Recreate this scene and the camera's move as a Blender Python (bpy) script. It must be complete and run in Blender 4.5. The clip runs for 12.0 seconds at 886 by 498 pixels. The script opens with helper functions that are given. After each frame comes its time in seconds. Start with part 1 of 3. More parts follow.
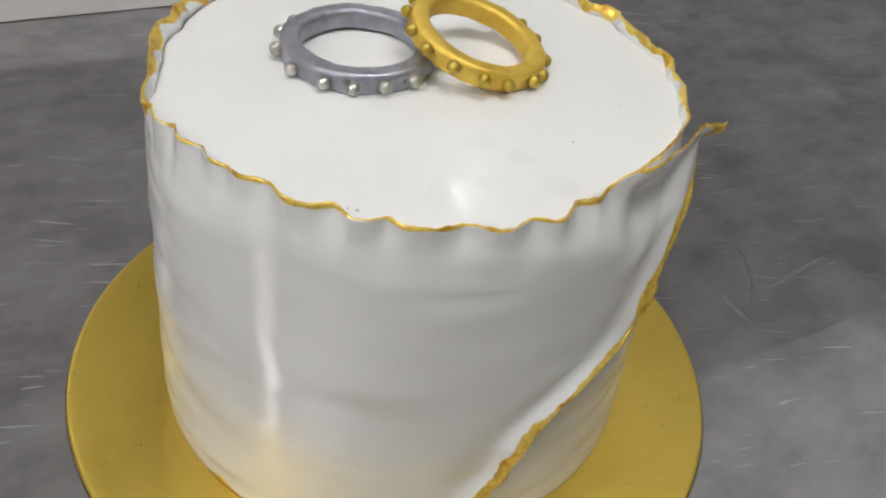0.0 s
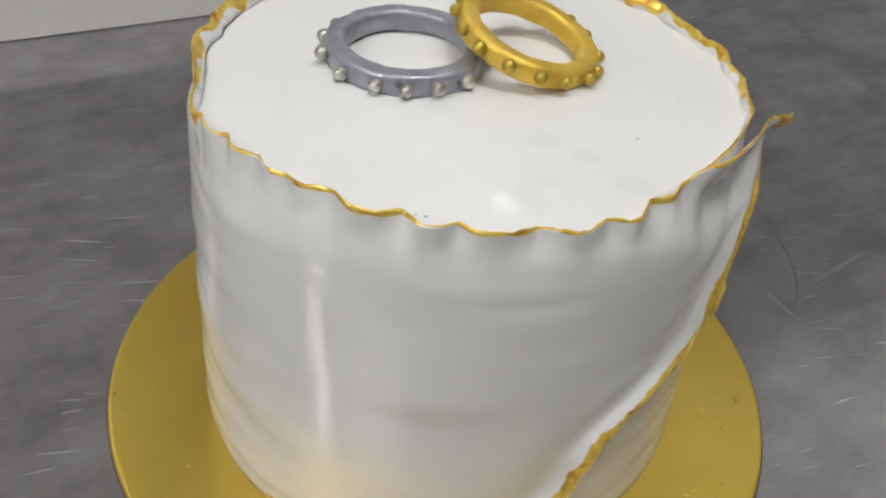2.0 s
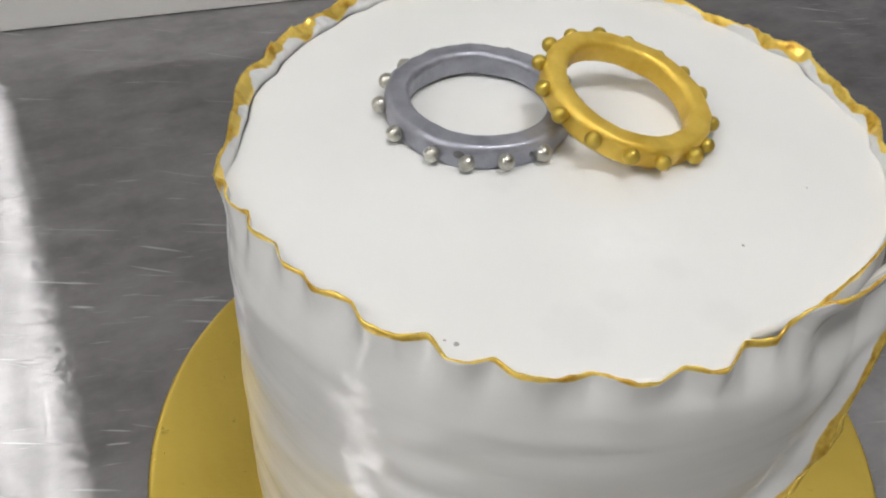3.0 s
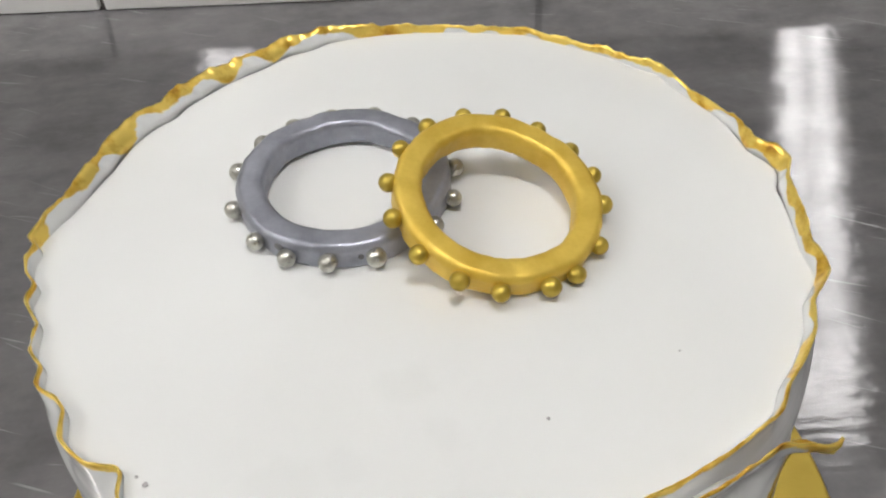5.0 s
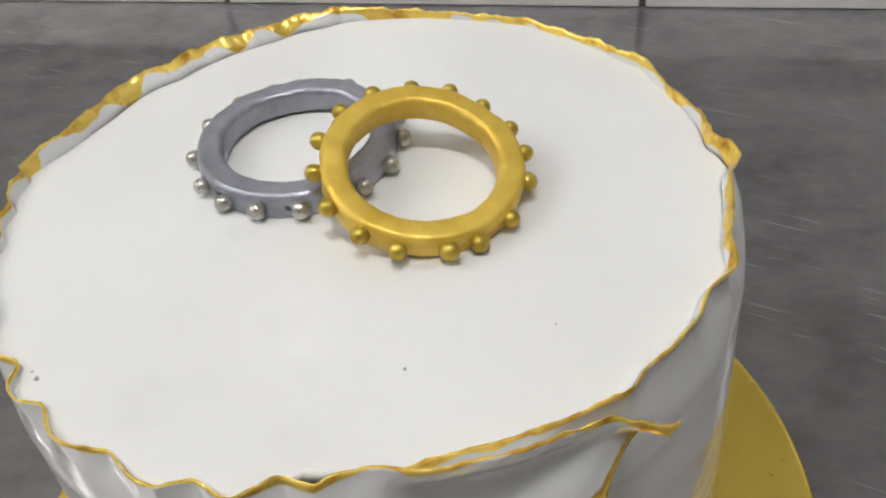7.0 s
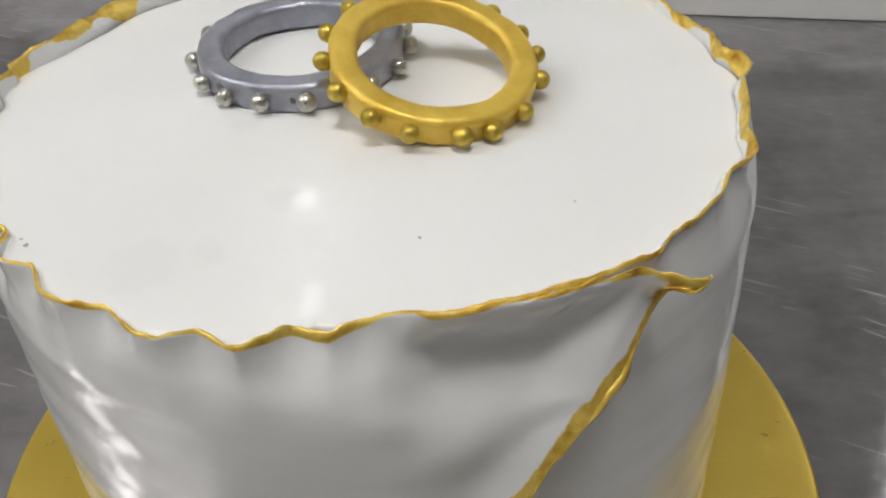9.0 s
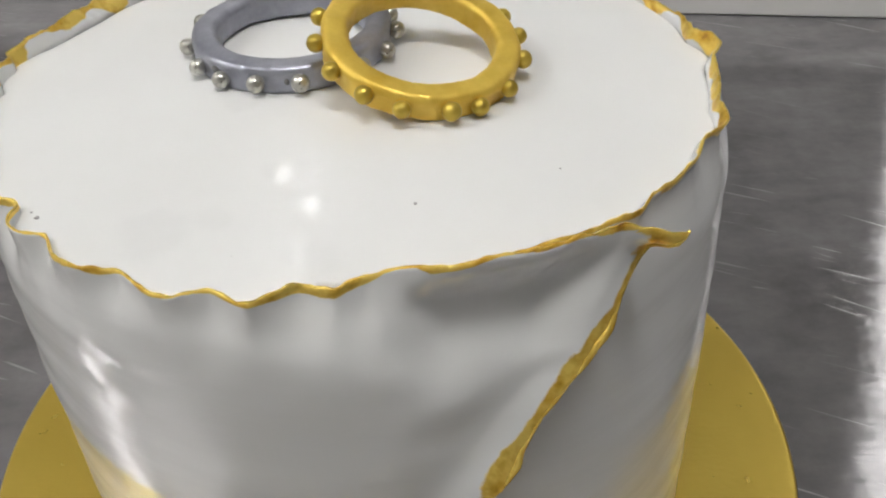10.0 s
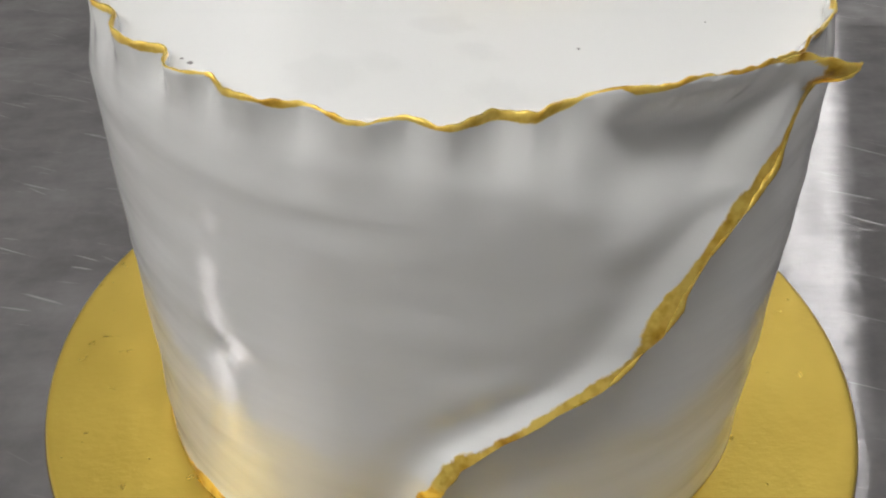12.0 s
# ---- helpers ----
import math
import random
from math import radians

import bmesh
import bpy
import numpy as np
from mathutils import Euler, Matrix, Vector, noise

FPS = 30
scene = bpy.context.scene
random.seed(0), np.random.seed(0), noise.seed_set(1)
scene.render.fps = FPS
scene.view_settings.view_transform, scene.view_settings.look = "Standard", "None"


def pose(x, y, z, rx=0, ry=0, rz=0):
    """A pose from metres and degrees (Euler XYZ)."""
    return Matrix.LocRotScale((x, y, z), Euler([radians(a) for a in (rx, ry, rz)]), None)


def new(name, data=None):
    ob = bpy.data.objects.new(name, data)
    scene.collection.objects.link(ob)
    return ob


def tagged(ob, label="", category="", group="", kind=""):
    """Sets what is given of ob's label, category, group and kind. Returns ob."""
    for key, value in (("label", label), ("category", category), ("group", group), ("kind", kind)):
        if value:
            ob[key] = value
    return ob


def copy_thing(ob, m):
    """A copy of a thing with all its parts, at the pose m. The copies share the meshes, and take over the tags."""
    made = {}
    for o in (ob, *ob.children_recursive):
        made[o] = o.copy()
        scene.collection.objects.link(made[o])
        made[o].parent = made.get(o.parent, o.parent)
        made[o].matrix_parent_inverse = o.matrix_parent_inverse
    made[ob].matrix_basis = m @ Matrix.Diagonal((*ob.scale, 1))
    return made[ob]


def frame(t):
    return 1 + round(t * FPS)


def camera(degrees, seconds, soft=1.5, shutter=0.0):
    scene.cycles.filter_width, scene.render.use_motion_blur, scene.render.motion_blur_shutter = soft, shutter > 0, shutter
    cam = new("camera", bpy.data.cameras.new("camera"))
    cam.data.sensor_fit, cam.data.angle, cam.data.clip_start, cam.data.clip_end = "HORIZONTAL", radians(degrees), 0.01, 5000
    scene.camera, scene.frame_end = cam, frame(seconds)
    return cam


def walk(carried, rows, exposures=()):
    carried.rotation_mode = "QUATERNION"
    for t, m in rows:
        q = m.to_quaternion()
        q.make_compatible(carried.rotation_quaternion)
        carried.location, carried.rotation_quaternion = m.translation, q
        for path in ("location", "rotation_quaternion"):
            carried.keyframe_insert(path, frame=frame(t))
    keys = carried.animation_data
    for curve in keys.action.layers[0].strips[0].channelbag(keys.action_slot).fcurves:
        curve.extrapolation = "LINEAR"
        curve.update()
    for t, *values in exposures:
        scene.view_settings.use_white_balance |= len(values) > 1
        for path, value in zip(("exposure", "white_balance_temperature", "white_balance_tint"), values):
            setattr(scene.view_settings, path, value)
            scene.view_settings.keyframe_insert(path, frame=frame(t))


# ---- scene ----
# ---- camera ----
cam = camera(53.7, 12.0, soft=2.1)
METRES = 0.45
BASE = pose(-0.14435, -0.26808, 0.311, -38.766, -5.84, -26.79)
ROWS = [
    (0.0, 0.0, 0.0, 0.0, 0.0, 0.0, -0.0),
    (0.5, -0.0106, 0.0139, -0.0205, -0.68, -0.5, -0.27),
    (1.0, -0.0137, 0.019, -0.0363, -0.97, -0.1, -0.23),
    (1.5, -0.0205, 0.0206, -0.0417, -1.41, 0.46, 0.34),
    (2.0, -0.0452, 0.0249, 0.0001, 0.05, 0.48, 1.89),
    (2.5, -0.0342, 0.0606, 0.0491, 3.69, -1.14, 0.99),
    (3.0, 0.0053, 0.1262, 0.0938, 9.16, -2.64, -2.72),
    (3.5, 0.0438, 0.1627, 0.1198, 11.01, -3.57, -4.18),
    (5.5, 0.2456, 0.2864, 0.2114, 28.21, -7.21, -11.61),
    (6.0, 0.2815, 0.3073, 0.2122, 31.01, -7.75, -13.01),
    (6.5, 0.3219, 0.3153, 0.2097, 35.5, -8.43, -14.26),
    (8.5, 0.3456, 0.3333, 0.1236, 34.51, -3.32, -15.61),
    (9.0, 0.3267, 0.3195, 0.1004, 33.12, -3.18, -16.05),
    (9.5, 0.3235, 0.3069, 0.0938, 32.01, -2.37, -15.78),
    (10.0, 0.3353, 0.2957, 0.0776, 31.12, -2.07, -15.08),
    (10.5, 0.3397, 0.2794, 0.0528, 30.56, -1.59, -15.47),
    (11.0, 0.3198, 0.2675, 0.0233, 29.41, -1.25, -15.86),
    (11.5, 0.2843, 0.2623, -0.003, 27.28, -0.87, -15.38),
    (12.0, 0.2417, 0.2479, -0.027, 24.78, -0.63, -14.04),
]
walk(cam, [(t, BASE @ pose(METRES * x, METRES * y, METRES * z, 90 + pitch, roll, yaw)) for t, x, y, z, yaw, pitch, roll in ROWS])

# ---- world and light levels ----
world = bpy.data.worlds.new("world")
scene.world = world
world.use_nodes = True
world.node_tree.nodes["Background"].inputs[0].default_value = (0.6, 0.65, 0.7, 1)
world.node_tree.nodes["Background"].inputs[1].default_value = 0.05
KEY, FILL, STEEL_FILL, CELL, BAY = 27.5, 5.0, 0.32, 8.0, 42.0
scene.view_settings.exposure = 0.0

# sizes of the place, metres; the table top is z = 0, the cake's axis x = y = 0
WALL_Y, WALL_H = 0.4187, 0.038
FLOOR_Z, CEIL_Z, ROOM, NORTH = -0.9, 1.95, 3.2, 4.8
BOARD_R, BOARD_T = 0.151, 0.003
CAKE_R, TOP_Z = 0.0997, 0.1588


# ---- materials ----
def material(name, color, rough=0.5, metal=0.0, spec=0.5, coat=0.0):
    m = bpy.data.materials.new(name)
    m.use_nodes = True
    b = m.node_tree.nodes["Principled BSDF"]
    b.inputs["Base Color"].default_value = (*color, 1)
    b.inputs["Roughness"].default_value = rough
    b.inputs["Metallic"].default_value = metal
    b.inputs["Specular IOR Level"].default_value = spec
    b.inputs["Coat Weight"].default_value = coat
    return m, m.node_tree.nodes, m.node_tree.links, b


def coords(n, l, scale=(1, 1, 1), turn=0.0, kind="Object"):
    tc = n.new("ShaderNodeTexCoord")
    mp = n.new("ShaderNodeMapping")
    mp.vector_type = "TEXTURE"
    mp.inputs["Scale"].default_value = (1 / scale[0], 1 / scale[1], 1 / scale[2])
    mp.inputs["Rotation"].default_value = (0, 0, math.radians(turn))
    l.new(tc.outputs[kind], mp.inputs[0])
    return mp.outputs[0]


def noise_tex(n, l, vec, scale, detail=3.0, rough=0.5):
    t = n.new("ShaderNodeTexNoise")
    t.inputs["Scale"].default_value = scale
    t.inputs["Detail"].default_value = detail
    t.inputs["Roughness"].default_value = rough
    l.new(vec, t.inputs["Vector"])
    return t.outputs["Fac"]


def ramp(n, l, fac, stops):
    r = n.new("ShaderNodeValToRGB")
    while len(r.color_ramp.elements) < len(stops):
        r.color_ramp.elements.new(0.5)
    for e, (p, c) in zip(r.color_ramp.elements, stops):
        e.position = p
        e.color = (*c, 1) if isinstance(c, tuple) else (c, c, c, 1)
    l.new(fac, r.inputs[0])
    return r.outputs[0]


def mathn(n, l, op, a, b=None, c=None):
    m = n.new("ShaderNodeMath")
    m.operation = op
    for i, v in enumerate((a, b, c)):
        if v is None:
            continue
        if isinstance(v, (int, float)):
            m.inputs[i].default_value = v
        else:
            l.new(v, m.inputs[i])
    return m.outputs[0]


def bump(n, l, height, b, strength, dist, before=None):
    k = n.new("ShaderNodeBump")
    k.inputs["Strength"].default_value = strength
    k.inputs["Distance"].default_value = dist
    l.new(height, k.inputs["Height"])
    if before is not None:
        l.new(before, k.inputs["Normal"])
    l.new(k.outputs[0], b.inputs["Normal"])
    return k.outputs[0]


def mat_fondant(name, rough, relief=0.3, spec=0.5, fine=0.10):
    m, n, l, b = material(name, (0.83, 0.82, 0.81), rough, 0.0, spec)
    v = coords(n, l)
    big = noise_tex(n, l, v, 18, 2)
    l.new(ramp(n, l, big, [(0.3, (0.795, 0.795, 0.785)), (0.7, (0.83, 0.833, 0.825))]), b.inputs["Base Color"])
    l.new(ramp(n, l, noise_tex(n, l, v, 30, 2), [(0.3, rough * 0.8), (0.7, rough * 1.25)]), b.inputs["Roughness"])
    first = bump(n, l, noise_tex(n, l, v, 48, 1), b, relief, 0.0012)
    bump(n, l, noise_tex(n, l, coords(n, l, (0.35, 0.35, 1.3)), 90, 2), b, fine, 0.0012, first)
    return m, n, l, b


def mat_top():
    """Matt fondant with a few places rubbed to a gloss, the largest near the edge."""
    m, n, l, b = mat_fondant("fondant_top", 0.25, 0.14, 0.22, 0.03)
    v = coords(n, l)
    d = None
    for x, y, size in ((0.001, -0.072, 0.002), (0.007, -0.090, 0.004), (-0.007, -0.058, 0.003), (-0.031, -0.084, 0.006), (-0.020, -0.078, 0.002), (-0.029, -0.027, 0.002)):
        dist = n.new("ShaderNodeVectorMath")
        dist.operation = "DISTANCE"
        l.new(v, dist.inputs[0])
        dist.inputs[1].default_value = (x, y, 0.156)
        one = mathn(n, l, "SUBTRACT", dist.outputs["Value"], size)
        d = one if d is None else mathn(n, l, "MINIMUM", d, one)
    d = mathn(n, l, "MULTIPLY_ADD", noise_tex(n, l, v, 130, 2), 0.012, d)
    near = n.new("ShaderNodeMapRange")
    near.interpolation_type = "SMOOTHERSTEP"
    l.new(d, near.inputs["Value"])
    for k, q in enumerate((0.0115, 0.005, 0.0, 1.0)):
        near.inputs[k + 1].default_value = q
    g = near.outputs["Result"]
    l.new(mathn(n, l, "MULTIPLY_ADD", g, -0.18, 0.26), b.inputs["Roughness"])
    l.new(mathn(n, l, "MULTIPLY_ADD", g, 0.32, 0.24), b.inputs["Specular IOR Level"])
    return m


FONDANT_TOP = mat_top()
FONDANT_PIECE = mat_fondant("fondant_piece", 0.45)[0]


def gold_nodes(n, l, v):
    """Brushed-on edible gold: thin where brown, bright where thick."""
    f = noise_tex(n, l, v, 150, 3, 0.6)
    return ramp(n, l, f, [(0.26, (0.42, 0.20, 0.025)), (0.38, (0.70, 0.42, 0.05)), (0.55, (0.92, 0.68, 0.15))]), noise_tex(n, l, v, 230, 2, 0.5)


def mat_gold_paint():
    m, n, l, b = material("gold_paint", (0.7, 0.45, 0.08), 0.27, 0.52)
    c, f = gold_nodes(n, l, coords(n, l))
    l.new(c, b.inputs["Base Color"])
    bump(n, l, f, b, 0.35, 0.0010)
    return m


def mat_wrap():
    """White fondant sheet whose torn edges are brushed with gold; the paint attribute runs from 0 at the edge to 1 at the paint's end."""
    m, n, l, b = mat_fondant("fondant_wrap", 0.21, 0.30, 0.3, 0.24)
    b.inputs["Coat Weight"].default_value = 0.5
    b.inputs["Coat Roughness"].default_value = 0.12
    l.new(b.inputs["Normal"].links[0].from_socket, b.inputs["Coat Normal"])
    out = n["Material Output"]
    v = coords(n, l)
    g = n.new("ShaderNodeBsdfPrincipled")
    g.inputs["Metallic"].default_value = 0.5
    g.inputs["Roughness"].default_value = 0.29
    c, f = gold_nodes(n, l, v)
    l.new(c, g.inputs["Base Color"])
    bump(n, l, f, g, 0.35, 0.0010)
    at = n.new("ShaderNodeAttribute")
    at.attribute_name = "paint"
    ragged = noise_tex(n, l, v, 170, 4, 0.7)
    wide = noise_tex(n, l, v, 45, 1)
    s = mathn(n, l, "MULTIPLY_ADD", ragged, 1.0, at.outputs["Fac"])
    s = mathn(n, l, "ADD", mathn(n, l, "MULTIPLY_ADD", wide, 3.4, -0.6), s)
    fac = ramp(n, l, mathn(n, l, "MULTIPLY", s, 0.35), [(0.86, 1.0), (0.92, 0.0)])
    mix = n.new("ShaderNodeMixShader")
    l.new(fac, mix.inputs[0])
    l.new(b.outputs[0], mix.inputs[1])
    l.new(g.outputs[0], mix.inputs[2])
    l.new(mix.outputs[0], out.inputs[0])
    return m


GOLD_PAINT, WRAP = mat_gold_paint(), mat_wrap()


def mat_luster(name, dark, light, metal, rough, spark, relief=0.34):
    m, n, l, b = material(name, light, rough, metal)
    v = coords(n, l)
    f = noise_tex(n, l, v, 90, 4, 0.6)
    l.new(ramp(n, l, f, [(0.3, dark), (0.65, light)]), b.inputs["Base Color"])
    fine = noise_tex(n, l, v, 1500, 2, 0.6)
    l.new(ramp(n, l, fine, [(0.3, rough * 1.1), (0.72, rough * spark)]), b.inputs["Roughness"])
    mid = noise_tex(n, l, v, 260, 3, 0.6)
    first = bump(n, l, mid, b, relief, 0.0007)
    bump(n, l, fine, b, 0.16, 0.0002, first)
    return m


GOLD_RING = mat_luster("gold_luster", (0.66, 0.42, 0.045), (0.84, 0.60, 0.11), 0.42, 0.47, 0.72)
SILVER_RING = mat_luster("silver_luster", (0.27, 0.28, 0.325), (0.41, 0.42, 0.48), 0.62, 0.45, 0.66)
GOLD_PEARL = mat_luster("gold_pearl", (0.44, 0.31, 0.045), (0.62, 0.46, 0.085), 0.75, 0.38, 0.85, 0.12)
SILVER_PEARL = mat_luster("silver_pearl", (0.42, 0.41, 0.37), (0.62, 0.61, 0.56), 0.85, 0.30, 0.85, 0.10)


def mat_foil():
    m, n, l, b = material("gold_foil", (0.76, 0.54, 0.13), 0.33, 0.74)
    v = coords(n, l)
    f = noise_tex(n, l, v, 14, 3)
    l.new(ramp(n, l, f, [(0.3, (0.70, 0.495, 0.088)), (0.7, (0.82, 0.60, 0.118))]), b.inputs["Base Color"])
    fine = noise_tex(n, l, v, 120, 4, 0.6)
    l.new(ramp(n, l, fine, [(0.3, 0.27), (0.7, 0.37)]), b.inputs["Roughness"])
    first = bump(n, l, noise_tex(n, l, v, 80, 1, 0.4), b, 0.20, 0.0012)
    bump(n, l, noise_tex(n, l, coords(n, l, (1, 1.7, 1), 12), 260, 3, 0.6), b, 0.26, 0.0007, first)
    return m


FOIL = mat_foil()
CARD = material("board_card", (0.11, 0.07, 0.025), 0.6, 0.2)[0]


def mat_steel():
    m, n, l, b = material("brushed_steel", (0.42, 0.42, 0.44), 0.27, 1.0)
    b.inputs["Anisotropic"].default_value = 0.4
    tg = n.new("ShaderNodeTangent")
    tg.direction_type = "UV_MAP"
    l.new(tg.outputs[0], b.inputs["Tangent"])
    dull = n.new("ShaderNodeBsdfPrincipled")
    dull.inputs["Metallic"].default_value = 0.0
    dull.inputs["Specular IOR Level"].default_value = 0.15
    dull.inputs["Roughness"].default_value = 0.8
    v = coords(n, l)
    blot = noise_tex(n, l, v, 16, 7, 0.68)
    c = ramp(n, l, blot, [(0.3, (0.265, 0.258, 0.262)), (0.7, (0.475, 0.464, 0.470))])
    brush = noise_tex(n, l, coords(n, l, (8, 560, 1), 3), 3, 5, 0.7)
    smear = noise_tex(n, l, coords(n, l, (0.6, 1.6, 1), 10), 26, 4, 0.65)
    r = mathn(n, l, "MULTIPLY_ADD", brush, 0.05, 0.015)
    l.new(mathn(n, l, "MULTIPLY_ADD", smear, 0.05, r), b.inputs["Roughness"])
    # short scratches that lie across each other
    h = None
    for turn, sx, sy, lim in ((-18, 16, 420, 0.68), (-8, 26, 520, 0.69), (-27, 12, 380, 0.70)):
        s = noise_tex(n, l, coords(n, l, (sx, sy, 1), turn), 1.0, 2, 0.5)
        s = ramp(n, l, s, [(lim, 0.0), (lim + 0.04, 1.0)])
        h = s if h is None else mathn(n, l, "MAXIMUM", h, s)
    # they crowd in some places and are missing in others
    crowd = ramp(n, l, noise_tex(n, l, v, 5.5, 3), [(0.38, 0.15), (0.58, 1.0)])
    h = mathn(n, l, "MULTIPLY", h, crowd)
    lit = n.new("ShaderNodeMix")
    lit.data_type = "RGBA"
    l.new(h, lit.inputs[0])
    l.new(c, lit.inputs[6])
    lit.inputs[7].default_value = (0.76, 0.76, 0.77, 1)
    l.new(lit.outputs[2], b.inputs["Base Color"])
    film = n.new("ShaderNodeMix")
    film.data_type = "RGBA"
    film.blend_type = "MULTIPLY"
    film.inputs[0].default_value = 1.0
    l.new(lit.outputs[2], film.inputs[6])
    film.inputs[7].default_value = (0.74, 0.73, 0.75, 1)
    l.new(film.outputs[2], dull.inputs["Base Color"])
    first = bump(n, l, brush, b, 0.03, 0.0005)
    dent = noise_tex(n, l, coords(n, l, (0.7, 1.5, 1), 10), 24, 1, 0.4)
    line = noise_tex(n, l, coords(n, l, (10, 150, 1), 4), 1.0, 2, 0.5)
    second = bump(n, l, line, b, 0.3, 0.0005, bump(n, l, dent, b, 0.05, 0.003, first))
    pits = noise_tex(n, l, coords(n, l, (0.6, 1.1, 1), 4), 120, 3, 0.6)
    second = bump(n, l, pits, b, 0.15, 0.0006, second)
    third = bump(n, l, h, b, 0.12, 0.0006, second)
    l.new(third, dull.inputs["Normal"])
    mix = n.new("ShaderNodeMixShader")
    l.new(ramp(n, l, smear, [(0.3, 0.34), (0.7, 0.46)]), mix.inputs[0])
    l.new(b.outputs[0], mix.inputs[1])
    l.new(dull.outputs[0], mix.inputs[2])
    l.new(mix.outputs[0], n["Material Output"].inputs[0])
    return m


STEEL = mat_steel()
STEEL_LEG = material("steel_leg", (0.45, 0.45, 0.46), 0.4, 1.0)[0]


def mat_plain(name, a, c, rough, scale):
    m, n, l, b = material(name, a, rough)
    v = coords(n, l)
    l.new(ramp(n, l, noise_tex(n, l, v, scale, 4), [(0.3, a), (0.7, c)]), b.inputs["Base Color"])
    return m


TILE = mat_plain("white_tile", (0.76, 0.75, 0.73), (0.81, 0.80, 0.785), 0.22, 6)
GROUT = mat_plain("grout", (0.10, 0.09, 0.08), (0.16, 0.15, 0.13), 0.8, 90)
PAINT = mat_plain("wall_paint", (0.70, 0.695, 0.66), (0.74, 0.735, 0.70), 0.7, 3)
# for the unseen east wall, darkened to dim what the steel reflects
PAINT_DARKENED = mat_plain("wall_paint_darkened", (0.42, 0.42, 0.45), (0.47, 0.47, 0.50), 0.7, 3)
CEILING = mat_plain("ceiling_paint", (0.80, 0.80, 0.785), (0.84, 0.84, 0.825), 0.8, 3)
FLOORING = mat_plain("floor_tile", (0.40, 0.385, 0.36), (0.48, 0.465, 0.44), 0.5, 4)
HOLLOW_SHADE = mat_plain("hollow_shade", (0.10, 0.10, 0.105), (0.18, 0.175, 0.18), 0.6, 400)
GREY_SPECK = mat_plain("grey_speck", (0.38, 0.37, 0.37), (0.48, 0.46, 0.46), 0.7, 400)
LAMP_BODY = material("lamp_body", (0.7, 0.7, 0.7), 0.4)[0]


def mat_lamp(name, strength):
    m, n, l, b = material(name, (0.9, 0.9, 0.9), 0.4)
    b.inputs["Emission Color"].default_value = (1.0, 0.986, 0.972, 1)
    b.inputs["Emission Strength"].default_value = strength
    return m


GLOW_KEY, GLOW_FILL, GLOW_CELL, GLOW_BAY = mat_lamp("lamp_key", KEY), mat_lamp("lamp_fill", FILL), mat_lamp("lamp_cell", CELL), mat_lamp("lamp_bay", BAY)


# ---- building helpers ----
def mesh_from(name, verts, faces, mat, smooth=True):
    me = bpy.data.meshes.new(name)
    me.from_pydata([tuple(map(float, v)) for v in verts], [], faces)
    me.materials.append(mat)
    me.polygons.foreach_set("use_smooth", [smooth] * len(me.polygons))
    me.update()
    return me


def part(name, bm, mat, parent=None, label="", smooth=False):
    """Links a bmesh, or a mesh, as one object under its thing."""
    if isinstance(bm, bmesh.types.BMesh):
        me = bpy.data.meshes.new(name)
        bmesh.ops.recalc_face_normals(bm, faces=bm.faces)
        bm.to_mesh(me)
        bm.free()
        me.materials.append(mat)
        me.polygons.foreach_set("use_smooth", [smooth] * len(me.polygons))
    else:
        me = bm
    ob = new(name, me)
    ob.parent = parent
    return tagged(ob, label)


def thing(name, at, label, category, group="", kind=""):
    ob = new(name)
    ob.empty_display_size = 0.02
    ob.matrix_basis = at
    return tagged(ob, label, category, group, kind)


def box(x0, x1, y0, y1, z0, z1, bevel=0.0, seg=2):
    bm = bmesh.new()
    bmesh.ops.create_cube(bm, size=1)
    for v in bm.verts:
        v.co = ((x0, x1)[v.co.x > 0], (y0, y1)[v.co.y > 0], (z0, z1)[v.co.z > 0])
    if bevel:
        bmesh.ops.bevel(bm, geom=bm.edges[:], offset=bevel, segments=seg, profile=0.5, affect="EDGES")
    return bm


def lathe(profile, steps, wobble=None):
    """Verts and faces of a closed or open profile [(r, z)] turned round the z axis."""
    verts, faces, k = [], [], len(profile)
    for i in range(steps):
        a = 2 * math.pi * i / steps
        for r, z in profile:
            if wobble:
                r, z = wobble(a, r, z)
            verts.append((r * math.cos(a), r * math.sin(a), z))
    for i in range(steps):
        j = (i + 1) % steps
        for q in range(k - 1):
            faces.append((i * k + q, j * k + q, j * k + q + 1, i * k + q + 1))
    return verts, faces


def smoothstep(a, b, x):
    t = np.clip((x - a) / (b - a), 0, 1)
    return t * t * (3 - 2 * t)


# ---- room ----
tagged(part("floor", box(-ROOM, ROOM, -ROOM, NORTH, FLOOR_Z - 0.1, FLOOR_Z), FLOORING), "grey tiled kitchen floor", "floor", kind="structure")
tagged(part("ceiling", box(-ROOM, ROOM, -ROOM, NORTH, CEIL_Z, CEIL_Z + 0.1), CEILING), "off-white painted ceiling", "ceiling", kind="structure")
for nm, (x0, x1, y0, y1) in {"wall_north": (-ROOM, ROOM, NORTH, NORTH + 0.1), "wall_south": (-ROOM, ROOM, -ROOM - 0.1, -ROOM),
                             "wall_east": (ROOM, ROOM + 0.1, -ROOM, NORTH), "wall_west": (-ROOM - 0.1, -ROOM, -ROOM, NORTH)}.items():
    tagged(part(nm, box(x0, x1, y0, y1, FLOOR_Z, CEIL_Z), PAINT_DARKENED if nm == "wall_east" else PAINT), "plain wall closing the room, out of view", "wall", kind="structure")

